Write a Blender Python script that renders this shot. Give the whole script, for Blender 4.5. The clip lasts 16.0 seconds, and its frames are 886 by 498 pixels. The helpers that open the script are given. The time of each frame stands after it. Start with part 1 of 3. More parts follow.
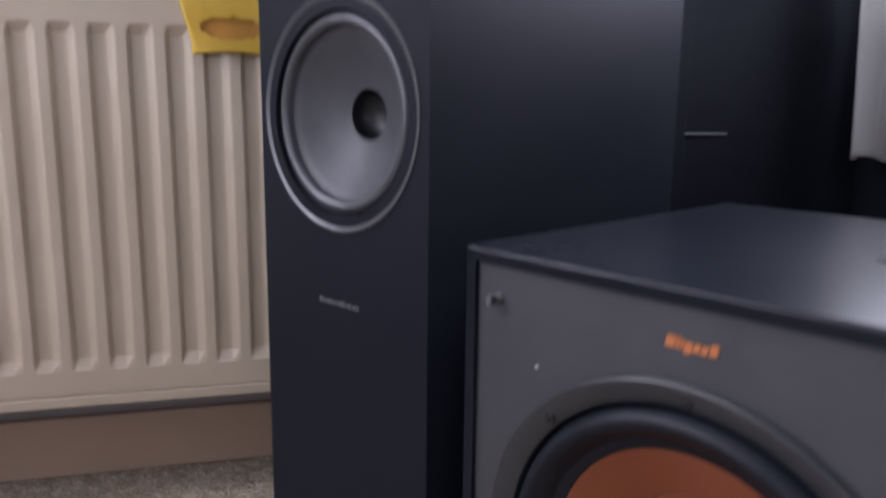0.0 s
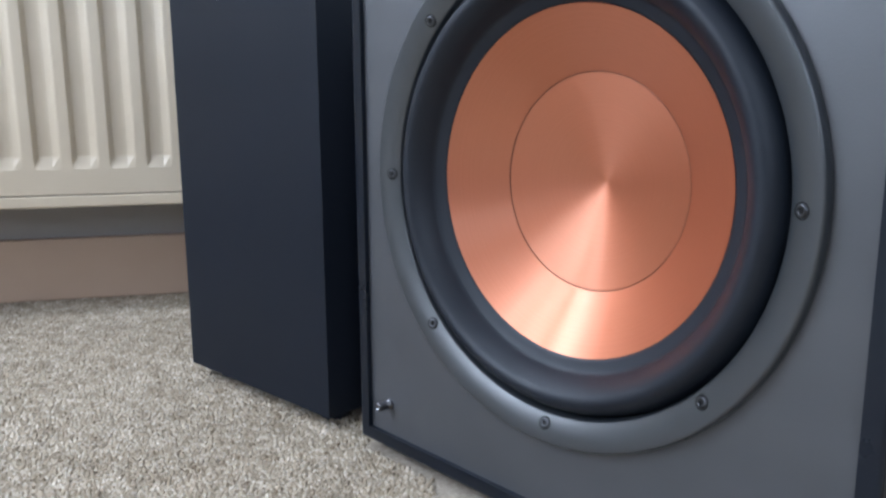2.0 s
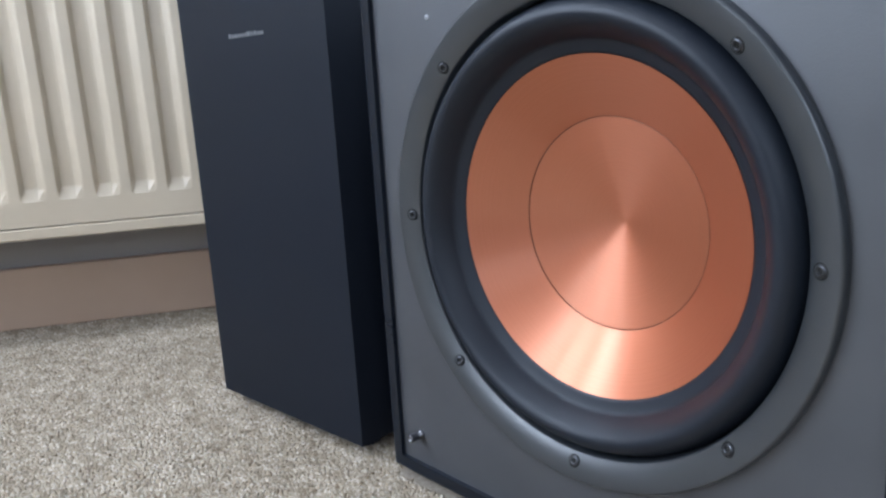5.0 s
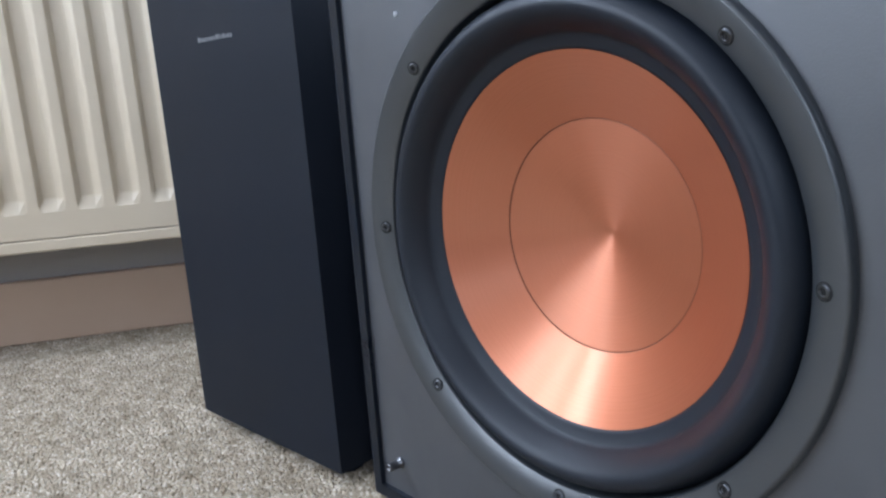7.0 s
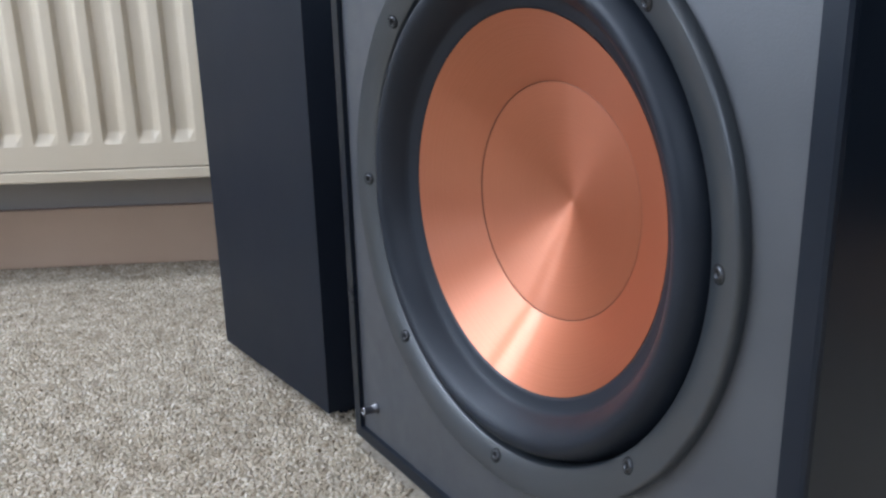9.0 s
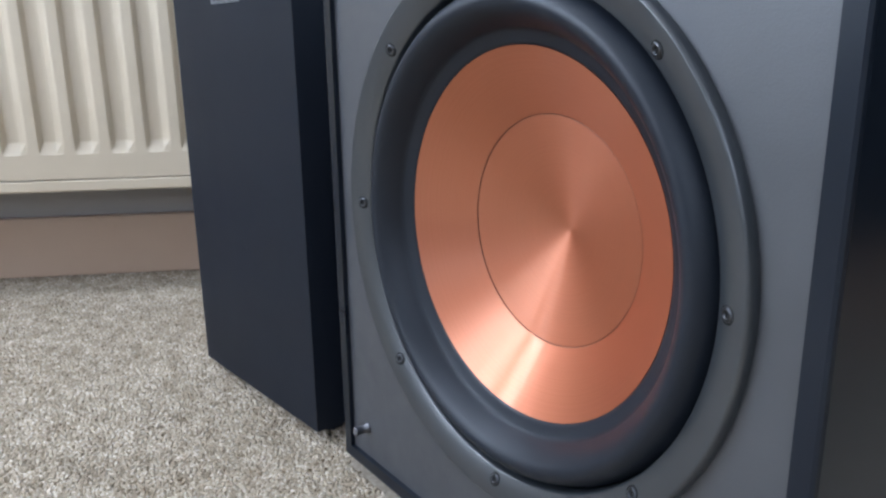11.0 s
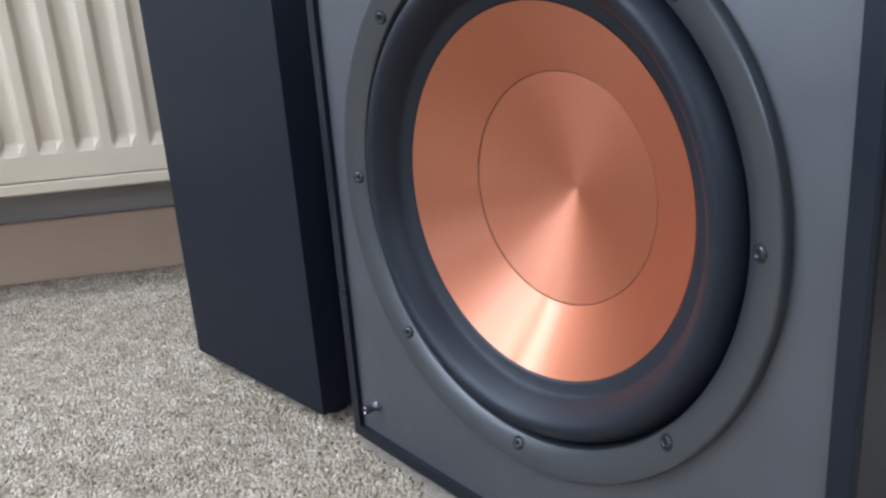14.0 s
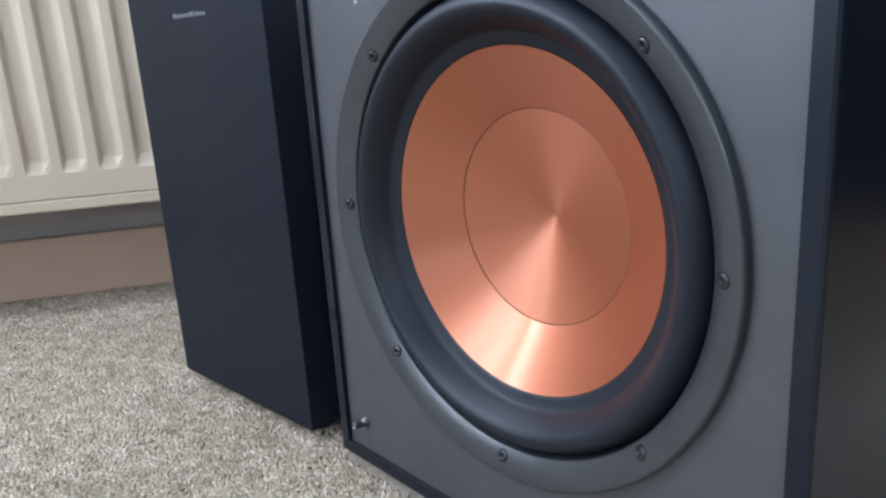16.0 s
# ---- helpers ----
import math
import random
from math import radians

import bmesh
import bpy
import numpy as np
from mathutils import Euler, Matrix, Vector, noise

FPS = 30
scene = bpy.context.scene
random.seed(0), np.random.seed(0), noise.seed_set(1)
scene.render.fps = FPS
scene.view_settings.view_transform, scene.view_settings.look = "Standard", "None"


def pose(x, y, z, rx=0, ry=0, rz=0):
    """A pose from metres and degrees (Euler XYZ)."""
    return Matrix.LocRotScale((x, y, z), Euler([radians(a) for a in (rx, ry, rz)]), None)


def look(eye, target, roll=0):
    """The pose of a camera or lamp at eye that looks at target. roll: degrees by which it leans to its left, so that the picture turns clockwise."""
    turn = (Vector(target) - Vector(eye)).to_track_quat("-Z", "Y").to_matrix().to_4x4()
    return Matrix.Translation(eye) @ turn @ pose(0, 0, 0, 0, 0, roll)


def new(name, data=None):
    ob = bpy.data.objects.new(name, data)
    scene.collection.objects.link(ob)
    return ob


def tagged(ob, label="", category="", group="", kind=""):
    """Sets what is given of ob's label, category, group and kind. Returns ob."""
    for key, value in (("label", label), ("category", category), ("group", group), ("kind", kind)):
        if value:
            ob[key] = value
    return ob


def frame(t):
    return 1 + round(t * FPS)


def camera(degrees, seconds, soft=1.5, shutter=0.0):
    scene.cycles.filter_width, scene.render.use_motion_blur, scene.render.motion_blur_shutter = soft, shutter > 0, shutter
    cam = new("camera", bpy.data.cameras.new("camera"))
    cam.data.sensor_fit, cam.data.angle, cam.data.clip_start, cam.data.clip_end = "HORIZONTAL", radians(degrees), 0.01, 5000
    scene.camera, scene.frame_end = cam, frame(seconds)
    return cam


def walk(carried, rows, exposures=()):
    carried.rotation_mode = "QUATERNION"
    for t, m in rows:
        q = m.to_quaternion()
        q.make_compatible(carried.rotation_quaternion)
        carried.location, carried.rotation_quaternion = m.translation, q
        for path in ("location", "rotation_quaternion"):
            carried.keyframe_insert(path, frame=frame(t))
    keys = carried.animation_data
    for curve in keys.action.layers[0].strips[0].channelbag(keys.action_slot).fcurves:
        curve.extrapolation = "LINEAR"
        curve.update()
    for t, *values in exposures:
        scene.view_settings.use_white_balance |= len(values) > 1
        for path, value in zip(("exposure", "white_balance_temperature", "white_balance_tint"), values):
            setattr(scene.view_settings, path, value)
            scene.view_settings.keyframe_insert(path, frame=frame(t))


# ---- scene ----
cam = camera(59.8, 16.0, soft=2.4, shutter=0.5)
PATH = [
    (0, (0.224, -0.417, 0.554), (-1.213, 0.923, 0.18), 0.7),
    (0.2, (0.19, -0.383, 0.475), (-1.26, 0.952, 0.142), 1.6),
    (0.4, (0.173, -0.358, 0.414), (-1.312, 0.947, 0.107), 1.2),
    (0.5, (0.156, -0.364, 0.39), (-1.281, 0.996, 0.098), 1.3),
    (0.8, (0.173, -0.332, 0.37), (-1.335, 0.957, 0.119), 1.2),
    (1, (0.168, -0.346, 0.355), (-1.282, 1.016, 0.151), 0.6),
    (1.2, (0.198, -0.342, 0.327), (-1.292, 0.979, 0.147), 1.5),
    (1.5, (0.234, -0.377, 0.287), (-1.186, 1.013, 0.061), 0.3),
    (2, (0.295, -0.361, 0.272), (-1.151, 0.974, -0.086), -0.3),
    (2.5, (0.3, -0.351, 0.32), (-1.16, 0.947, -0.106), -0.7),
    (3, (0.296, -0.358, 0.33), (-1.17, 0.931, -0.106), -1.4),
    (3.5, (0.303, -0.36, 0.328), (-1.152, 0.941, -0.109), -2.6),
    (4, (0.301, -0.364, 0.321), (-1.148, 0.942, -0.12), -2.7),
    (6.5, (0.282, -0.338, 0.327), (-1.217, 0.921, -0.082), -4.7),
    (7, (0.28, -0.314, 0.318), (-1.215, 0.95, -0.094), -4.2),
    (7.5, (0.299, -0.315, 0.322), (-1.257, 0.867, -0.105), -3.8),
    (8, (0.326, -0.303, 0.306), (-1.352, 0.687, -0.148), -4.4),
    (8.5, (0.333, -0.26, 0.314), (-1.322, 0.741, -0.194), -3.5),
    (9, (0.336, -0.249, 0.315), (-1.296, 0.788, -0.195), -1.5),
    (9.2, (0.335, -0.251, 0.31), (-1.283, 0.808, -0.201), -1.3),
    (11.3, (0.323, -0.271, 0.336), (-1.238, 0.865, -0.187), -1.0),
    (11.5, (0.322, -0.272, 0.334), (-1.224, 0.88, -0.196), -1.3),
    (12, (0.317, -0.272, 0.328), (-1.201, 0.917, -0.205), -1.7),
    (12.5, (0.328, -0.257, 0.332), (-1.156, 0.966, -0.216), -1.9),
    (13, (0.323, -0.26, 0.323), (-1.163, 0.955, -0.239), -3.2),
    (13.5, (0.316, -0.27, 0.326), (-1.184, 0.923, -0.247), -4.2),
    (14, (0.304, -0.289, 0.325), (-1.202, 0.9, -0.239), -4.2),
    (14.5, (0.319, -0.305, 0.347), (-1.185, 0.897, -0.194), -4.1),
    (15, (0.321, -0.316, 0.354), (-1.175, 0.912, -0.15), -3.9),
    (15.5, (0.321, -0.313, 0.343), (-1.158, 0.931, -0.172), -3.8),
    (16, (0.32, -0.313, 0.34), (-1.149, 0.936, -0.192), -3.7),
]
EXPOSURES = [(0.0, -1.29, 6850, 29), (0.3, -0.78, 6800, 27), (0.6, -0.27, 6680, 21), (1.0, -0.14, 6420, 14), (1.5, -0.28, 6240, 13), (2.0, -0.34, 6180, 12), (7.0, -0.34, 6180, 12), (7.5, -0.26, 6180, 12), (8.0, -0.54, 6180, 12), (8.7, -0.39, 6180, 12), (9.2, -0.36, 6180, 12), (11.5, -0.26, 6180, 12), (16.0, -0.26, 6180, 12)]
walk(cam, [(t, look(eye, target, roll)) for t, eye, target, roll in PATH], EXPOSURES)


# ---- plan of the room: u runs along the radiator wall, v out of it into the room
WALL_O = Vector((-0.895, 0.014, 0.0))
WALL_D = Vector((0.476, 0.8795, 0.0)).normalized()
WALL_N = Vector((WALL_D.y, -WALL_D.x, 0.0))
WALL_DEG = math.degrees(math.atan2(WALL_D.y, WALL_D.x))
CORNER_U, FAR_U, DEEP, HIGH = 1.20, -1.30, 3.20, 2.40


def room(u, v, z=0.0):
    return WALL_O + WALL_D * u + WALL_N * v + Vector((0, 0, z))


def room_pose(u, v, z=0.0, turn=0.0):
    p = room(u, v, z)
    return pose(p.x, p.y, p.z, 0, 0, WALL_DEG + turn)


# ---- world and light
world = bpy.data.worlds.new("sky")
scene.world = world
world.use_nodes = True
wn = world.node_tree.nodes
sky = wn.new("ShaderNodeTexSky")
sky.sky_type, sky.sun_disc = "NISHITA", False
sky.sun_elevation, sky.sun_rotation = radians(40), radians(200)
world.node_tree.links.new(sky.outputs[0], wn["Background"].inputs[0])
wn["Background"].inputs[1].default_value = 0.10


def window_light(name, u, v, z, wide, high, power, turn, colour):
    """Daylight standing in a window opening, shining along the local -Y of the turned frame."""
    lamp = bpy.data.lights.new(name, "AREA")
    lamp.shape, lamp.size, lamp.size_y, lamp.energy, lamp.color = "RECTANGLE", wide, high, power, colour
    ob = new(name, lamp)
    ob.matrix_world = room_pose(u, v, z, turn) @ pose(0, 0, 0, -90, 0, 0)
    return ob


DAY = (0.755, 0.875, 1.045)
# a wide and a narrow window in the wall that closes the far end of the radiator wall
SKY_V0, SKY_V1, SKY_Z0, SKY_Z1 = 0.10, 0.48, 0.95, 1.95
WIN_V0, WIN_V1, WIN_Z0, WIN_Z1 = 0.56, 1.36, 0.50, 2.15
window_light("window_light_end", FAR_U - 0.08, (WIN_V0 + WIN_V1) / 2, (WIN_Z0 + WIN_Z1) / 2, WIN_V1 - WIN_V0, WIN_Z1 - WIN_Z0, 50, 90, DAY)
window_light("window_light_sky", FAR_U - 0.06, (SKY_V0 + SKY_V1) / 2, (SKY_Z0 + SKY_Z1) / 2, SKY_V1 - SKY_V0, SKY_Z1 - SKY_Z0, 44, 90, DAY)
# the window opposite the radiator
OPP_U0, OPP_U1, OPP_Z0, OPP_Z1 = -0.95, 0.75, 0.85, 2.05
window_light("window_light_opposite", (OPP_U0 + OPP_U1) / 2, DEEP + 0.06, (OPP_Z0 + OPP_Z1) / 2, OPP_U1 - OPP_U0, OPP_Z1 - OPP_Z0, 33, 180, DAY)
# above the radiator
TOP_U0, TOP_U1, TOP_Z0, TOP_Z1 = -0.95, 0.42, 0.98, 2.10
window_light("window_light_radiator", (TOP_U0 + TOP_U1) / 2, -0.06, (TOP_Z0 + TOP_Z1) / 2, TOP_U1 - TOP_U0, TOP_Z1 - TOP_Z0, 62, 0, DAY)
# beside the white curtain
NET_V0, NET_V1, NET_Z0, NET_Z1 = 0.03, 0.62, 0.78, 1.90
window_light("window_light_curtain", CORNER_U + 0.06, (NET_V0 + NET_V1) / 2, (NET_Z0 + NET_Z1) / 2, NET_V1 - NET_V0, NET_Z1 - NET_Z0, 90, -90, DAY)


# ---- materials
def material(name, colour, rough=0.5, metal=0.0, spec=0.5):
    m = bpy.data.materials.new(name)
    m.use_nodes = True
    b = m.node_tree.nodes["Principled BSDF"]
    b.inputs["Base Color"].default_value = (*colour, 1)
    b.inputs["Roughness"].default_value = rough
    b.inputs["Metallic"].default_value = metal
    b.inputs["Specular IOR Level"].default_value = spec
    return m, m.node_tree.nodes, m.node_tree.links, b


def noise_node(nodes, links, scale, detail=4.0, rough=0.55, stretch=None, kind="Object"):
    co = nodes.new("ShaderNodeTexCoord")
    n = nodes.new("ShaderNodeTexNoise")
    n.inputs["Scale"].default_value, n.inputs["Detail"].default_value, n.inputs["Roughness"].default_value = scale, detail, rough
    if stretch:
        mp = nodes.new("ShaderNodeMapping")
        mp.inputs["Scale"].default_value = stretch
        links.new(co.outputs[kind], mp.inputs[0])
        links.new(mp.outputs[0], n.inputs[0])
    else:
        links.new(co.outputs[kind], n.inputs[0])
    return n


def ramp(nodes, links, source, stops):
    r = nodes.new("ShaderNodeValToRGB")
    while len(r.color_ramp.elements) < len(stops):
        r.color_ramp.elements.new(0.5)
    for e, (p, c) in zip(r.color_ramp.elements, stops):
        e.position, e.color = p, (*c, 1) if len(c) == 3 else c
    links.new(source, r.inputs[0])
    return r


def grey(v):
    return (v, v, v)


def bump(nodes, links, b, source, strength, distance):
    n = nodes.new("ShaderNodeBump")
    n.inputs["Strength"].default_value, n.inputs["Distance"].default_value = strength, distance
    links.new(source, n.inputs["Height"])
    links.new(n.outputs[0], b.inputs["Normal"])
    return n


def surface(name, dark, light, scale, rough=(0.4, 0.6), fine=400.0, relief=0.2, depth=0.0005, stretch=None, metal=0.0, spec=0.5):
    """A painted or moulded surface: blotches between two colours, uneven gloss and a fine grain."""
    m, n, l, b = material(name, light, rough[1], metal, spec)
    big = noise_node(n, l, scale, stretch=stretch)
    l.new(ramp(n, l, big.outputs[0], [(0.3, dark), (0.7, light)]).outputs[0], b.inputs["Base Color"])
    small = noise_node(n, l, fine, 3.0, stretch=stretch)
    mid = noise_node(n, l, scale * 4, 5.0)
    l.new(ramp(n, l, mid.outputs[0], [(0.3, grey(rough[0])), (0.7, grey(rough[1]))]).outputs[0], b.inputs["Roughness"])
    if relief:
        bump(n, l, b, small.outputs[0], relief, depth)
    return m


M_CASE = surface("black_ash_vinyl", (0.006, 0.009, 0.015), (0.009, 0.013, 0.020), 3, (0.27, 0.30), 260, 0, spec=0.30)
M_BAFFLE = surface("dark_grey_textured_paint", (0.046, 0.049, 0.055), (0.060, 0.063, 0.069), 16, (0.36, 0.50), 900, 0.25, 0.0003, spec=0.8)
M_RING = surface("satin_black_plastic", (0.021, 0.025, 0.029), (0.026, 0.030, 0.034), 20, (0.33, 0.36), 1200, 0, spec=1.0)
M_RUBBER = surface("black_rubber", (0.008, 0.011, 0.017), (0.011, 0.015, 0.022), 14, (0.44, 0.48), 700, 0, spec=0.33)
M_TOWER = surface("matt_black_foil", (0.009, 0.012, 0.018), (0.012, 0.015, 0.022), 5, (0.46, 0.50), 1100, 0, spec=0.16)
M_GAP = surface("shadow_gap_black", (0.004, 0.004, 0.004), (0.006, 0.006, 0.006), 20, (0.8, 0.9), 300, 0.1)
M_SCREW, _n, _l, _b = material("black_screw_steel", (0.09, 0.093, 0.10), 0.30, 1.0)
M_PIN, _n, _l, _b = material("gunmetal_pin", (0.17, 0.17, 0.18), 0.28, 1.0)
M_LOGO_ORANGE, _n, _l, _b = material("copper_orange_print", (0.62, 0.20, 0.07), 0.4)
M_LOGO_GREY, _n, _l, _b = material("silver_grey_print", (0.20, 0.205, 0.215), 0.45)
M_WHITE_DOT, _n, _l, _b = material("white_plastic", (0.42, 0.43, 0.45), 0.3)
M_RADIATOR = surface("cream_radiator_enamel", (0.575, 0.480, 0.350), (0.64, 0.540, 0.400), 6, (0.30, 0.42), 160, 0.06, 0.0004)
rn, rl = M_RADIATOR.node_tree.nodes, M_RADIATOR.node_tree.links
rb = rn["Principled BSDF"]
rspot = rn.new("ShaderNodeTexVoronoi")
rspot.inputs["Scale"].default_value = 22
rco = rn.new("ShaderNodeTexCoord")
rl.new(rco.outputs["Object"], rspot.inputs["Vector"])
rmask = ramp(rn, rl, rspot.outputs["Distance"], [(0.035, (1, 1, 1)), (0.05, (0, 0, 0))])
rpick = ramp(rn, rl, rspot.outputs["Color"], [(0.60, (0, 0, 0)), (0.62, (0.7, 0.7, 0.7))])
rmul = rn.new("ShaderNodeMath")
rmul.operation = "MULTIPLY"
rl.new(rmask.outputs[0], rmul.inputs[0])
rl.new(rpick.outputs[0], rmul.inputs[1])
rmx = rn.new("ShaderNodeMix")
rmx.data_type = "RGBA"
rl.new(rmul.outputs[0], rmx.inputs[0])
rl.new(rb.inputs["Base Color"].links[0].from_socket, rmx.inputs[6])
rmx.inputs[7].default_value = (0.16, 0.11, 0.07, 1)
rl.new(rmx.outputs[2], rb.inputs["Base Color"])
M_WALL = surface("taupe_grey_wall_paint", (0.38, 0.36, 0.34), (0.43, 0.41, 0.39), 3, (0.75, 0.9), 180, 0.25, 0.0008)
M_SKIRT = surface("beige_gloss_paint", (0.47, 0.33, 0.235), (0.53, 0.38, 0.275), 5, (0.40, 0.55), 90, 0.1, 0.0006)
M_CEIL = surface("white_ceiling_paint", (0.74, 0.73, 0.71), (0.80, 0.79, 0.77), 3, (0.8, 0.95), 120, 0.2, 0.0008)
# near-black, so the boards in the corner carry its shade in their colour
M_DARK = surface("shaded_corner_black", (0.006, 0.008, 0.012), (0.009, 0.011, 0.016), 6, (0.6, 0.75), 300, 0.15, 0.0004, spec=0.15)
M_TWCONE = surface("woven_grey_cone", (0.06, 0.064, 0.07), (0.085, 0.09, 0.098), 30, (0.40, 0.5), 900, 0.3, 0.0004)
M_TWTRIM = surface("satin_graphite_trim", (0.055, 0.060, 0.068), (0.068, 0.073, 0.081), 25, (0.30, 0.36), 900, 0.05, 0.0002, spec=0.9)
M_TWDARK = surface("dark_rubber_roll", (0.006, 0.007, 0.009), (0.009, 0.010, 0.012), 25, (0.4, 0.5), 900, 0.05, 0.0002)
M_YELLOW = surface("yellow_cloth", (0.74, 0.44, 0.05), (0.82, 0.54, 0.09), 30, (0.8, 0.9), 1500, 0.5, 0.0006)
M_ORANGE = surface("orange_cloth_lining", (0.62, 0.28, 0.05), (0.70, 0.34, 0.07), 30, (0.8, 0.9), 1500, 0.5, 0.0006)
M_DARKWALL = surface("charcoal_wall_paint", (0.010, 0.013, 0.018), (0.014, 0.017, 0.023), 3, (0.75, 0.9), 180, 0.25, 0.0008, spec=0.2)
M_STRIP, _n, _l, _b = material("grey_edge_strip", (0.12, 0.13, 0.15), 0.4)

# spun copper: circular brushing that spreads the light along the radius
M_COPPER, cn, cl, cb = material("spun_copper_cone", (0.62, 0.25, 0.14), 0.52, 0.90)
cb.inputs["Anisotropic"].default_value, cb.inputs["Anisotropic Rotation"].default_value = 0.55, 0.25
tang = cn.new("ShaderNodeTangent")
tang.direction_type, tang.axis = "RADIAL", "Y"
cl.new(tang.outputs[0], cb.inputs["Tangent"])
glint = cn.new("ShaderNodeBsdfAnisotropic")
glint.inputs["Color"].default_value = (0.80, 0.50, 0.36, 1)
glint.inputs["Roughness"].default_value, glint.inputs["Anisotropy"].default_value, glint.inputs["Rotation"].default_value = 0.24, 0.72, 0.0
cl.new(tang.outputs[0], glint.inputs["Tangent"])
cmix = cn.new("ShaderNodeMixShader")
cmix.inputs[0].default_value = 0.11
cl.new(cb.outputs[0], cmix.inputs[1])
cl.new(glint.outputs[0], cmix.inputs[2])
cl.new(cmix.outputs[0], cn["Material Output"].inputs[0])
ctc = cn.new("ShaderNodeTexCoord")
csep = cn.new("ShaderNodeSeparateXYZ")
cl.new(ctc.outputs["Object"], csep.inputs[0])
cflat = cn.new("ShaderNodeCombineXYZ")
cl.new(csep.outputs[0], cflat.inputs[0])
cl.new(csep.outputs[2], cflat.inputs[2])
clen = cn.new("ShaderNodeVectorMath")
clen.operation = "LENGTH"
cl.new(cflat.outputs[0], clen.inputs[0])
cring = cn.new("ShaderNodeTexNoise")
cring.noise_dimensions = "1D"
cring.inputs["Scale"].default_value, cring.inputs["Detail"].default_value = 1400, 3
cl.new(clen.outputs["Value"], cring.inputs["W"])
cl.new(ramp(cn, cl, cring.outputs[0], [(0.3, (0.475, 0.158, 0.083)), (0.7, (0.515, 0.175, 0.093))]).outputs[0], cb.inputs["Base Color"])

M_SEAM, _n, _l, _b = material("dark_glue_seam", (0.20, 0.065, 0.035), 0.6)

# white net curtain: thin cloth that lets daylight through
M_NET, nn, nl, nb = material("white_net_cloth", (0.80, 0.80, 0.78), 0.9)
ntr = nn.new("ShaderNodeBsdfTranslucent")
ntr.inputs[0].default_value = (0.85, 0.85, 0.82, 1)
nmix = nn.new("ShaderNodeMixShader")
nmix.inputs[0].default_value = 0.5
nl.new(nb.outputs[0], nmix.inputs[1])
nl.new(ntr.outputs[0], nmix.inputs[2])
nl.new(nmix.outputs[0], nn["Material Output"].inputs[0])

# carpet: beige and grey yarn, mixed tuft by tuft
M_PILE, pn, pl, pb = material("beige_grey_carpet_yarn", (0.3, 0.27, 0.23), 0.95, 0.0, 0.1)
geo = pn.new("ShaderNodeNewGeometry")
pr = ramp(pn, pl, geo.outputs["Random Per Island"], [(0.0, (0.25, 0.19, 0.13)), (0.05, (0.43, 0.355, 0.262)), (0.65, (0.535, 0.455, 0.352)), (1.0, (0.74, 0.665, 0.56))])
pbig = noise_node(pn, pl, 5, 3)
pmx = pn.new("ShaderNodeMix")
pmx.data_type, pmx.blend_type = "RGBA", "MULTIPLY"
pmx.inputs[0].default_value = 1.0
pl.new(pr.outputs[0], pmx.inputs[6])
pl.new(ramp(pn, pl, pbig.outputs[0], [(0.3, (0.88, 0.86, 0.83)), (0.7, (1.0, 1.0, 1.0))]).outputs[0], pmx.inputs[7])
pclump = noise_node(pn, pl, 46, 4, 0.6)
pmy = pn.new("ShaderNodeMix")
pmy.data_type, pmy.blend_type = "RGBA", "MULTIPLY"
pmy.inputs[0].default_value = 1.0
pl.new(pmx.outputs[2], pmy.inputs[6])
pl.new(ramp(pn, pl, pclump.outputs[0], [(0.36, (0.74, 0.72, 0.69)), (0.60, (1.0, 1.0, 1.0))]).outputs[0], pmy.inputs[7])
pl.new(pmy.outputs[2], pb.inputs["Base Color"])
M_CARPET = surface("carpet_backing", (0.31, 0.26, 0.20), (0.48, 0.41, 0.325), 220, (0.9, 1.0), 500, 0.8, 0.002)


# ---- mesh helpers
def thing(name, m, label, category, group="", kind=""):
    ob = new(name)
    ob.empty_display_size = 0.05
    ob.matrix_world = m
    return tagged(ob, label, category, group, kind)


def part(name, bm, mat, parent=None, label="", smooth=False, local=None):
    me = bpy.data.meshes.new(name)
    bm.normal_update()
    bm.to_mesh(me)
    bm.free()
    me.materials.append(mat)
    if smooth:
        for p in me.polygons:
            p.use_smooth = True
    ob = new(name, me)
    ob.parent = parent
    if local is not None:
        ob.matrix_basis = local
    return tagged(ob, label)


def box(x0, y0, z0, x1, y1, z1, bevel=0.0, seg=2, bm=None):
    own = bm is None
    bm = bm or bmesh.new()
    r = bmesh.ops.create_cube(bm, size=1.0)
    for v in r["verts"]:
        v.co = Vector(((x0 + x1) / 2 + v.co.x * (x1 - x0), (y0 + y1) / 2 + v.co.y * (y1 - y0), (z0 + z1) / 2 + v.co.z * (z1 - z0)))
    if bevel and own:
        bmesh.ops.bevel(bm, geom=bm.edges[:], offset=bevel, segments=seg, affect="EDGES", profile=0.5)
    return bm


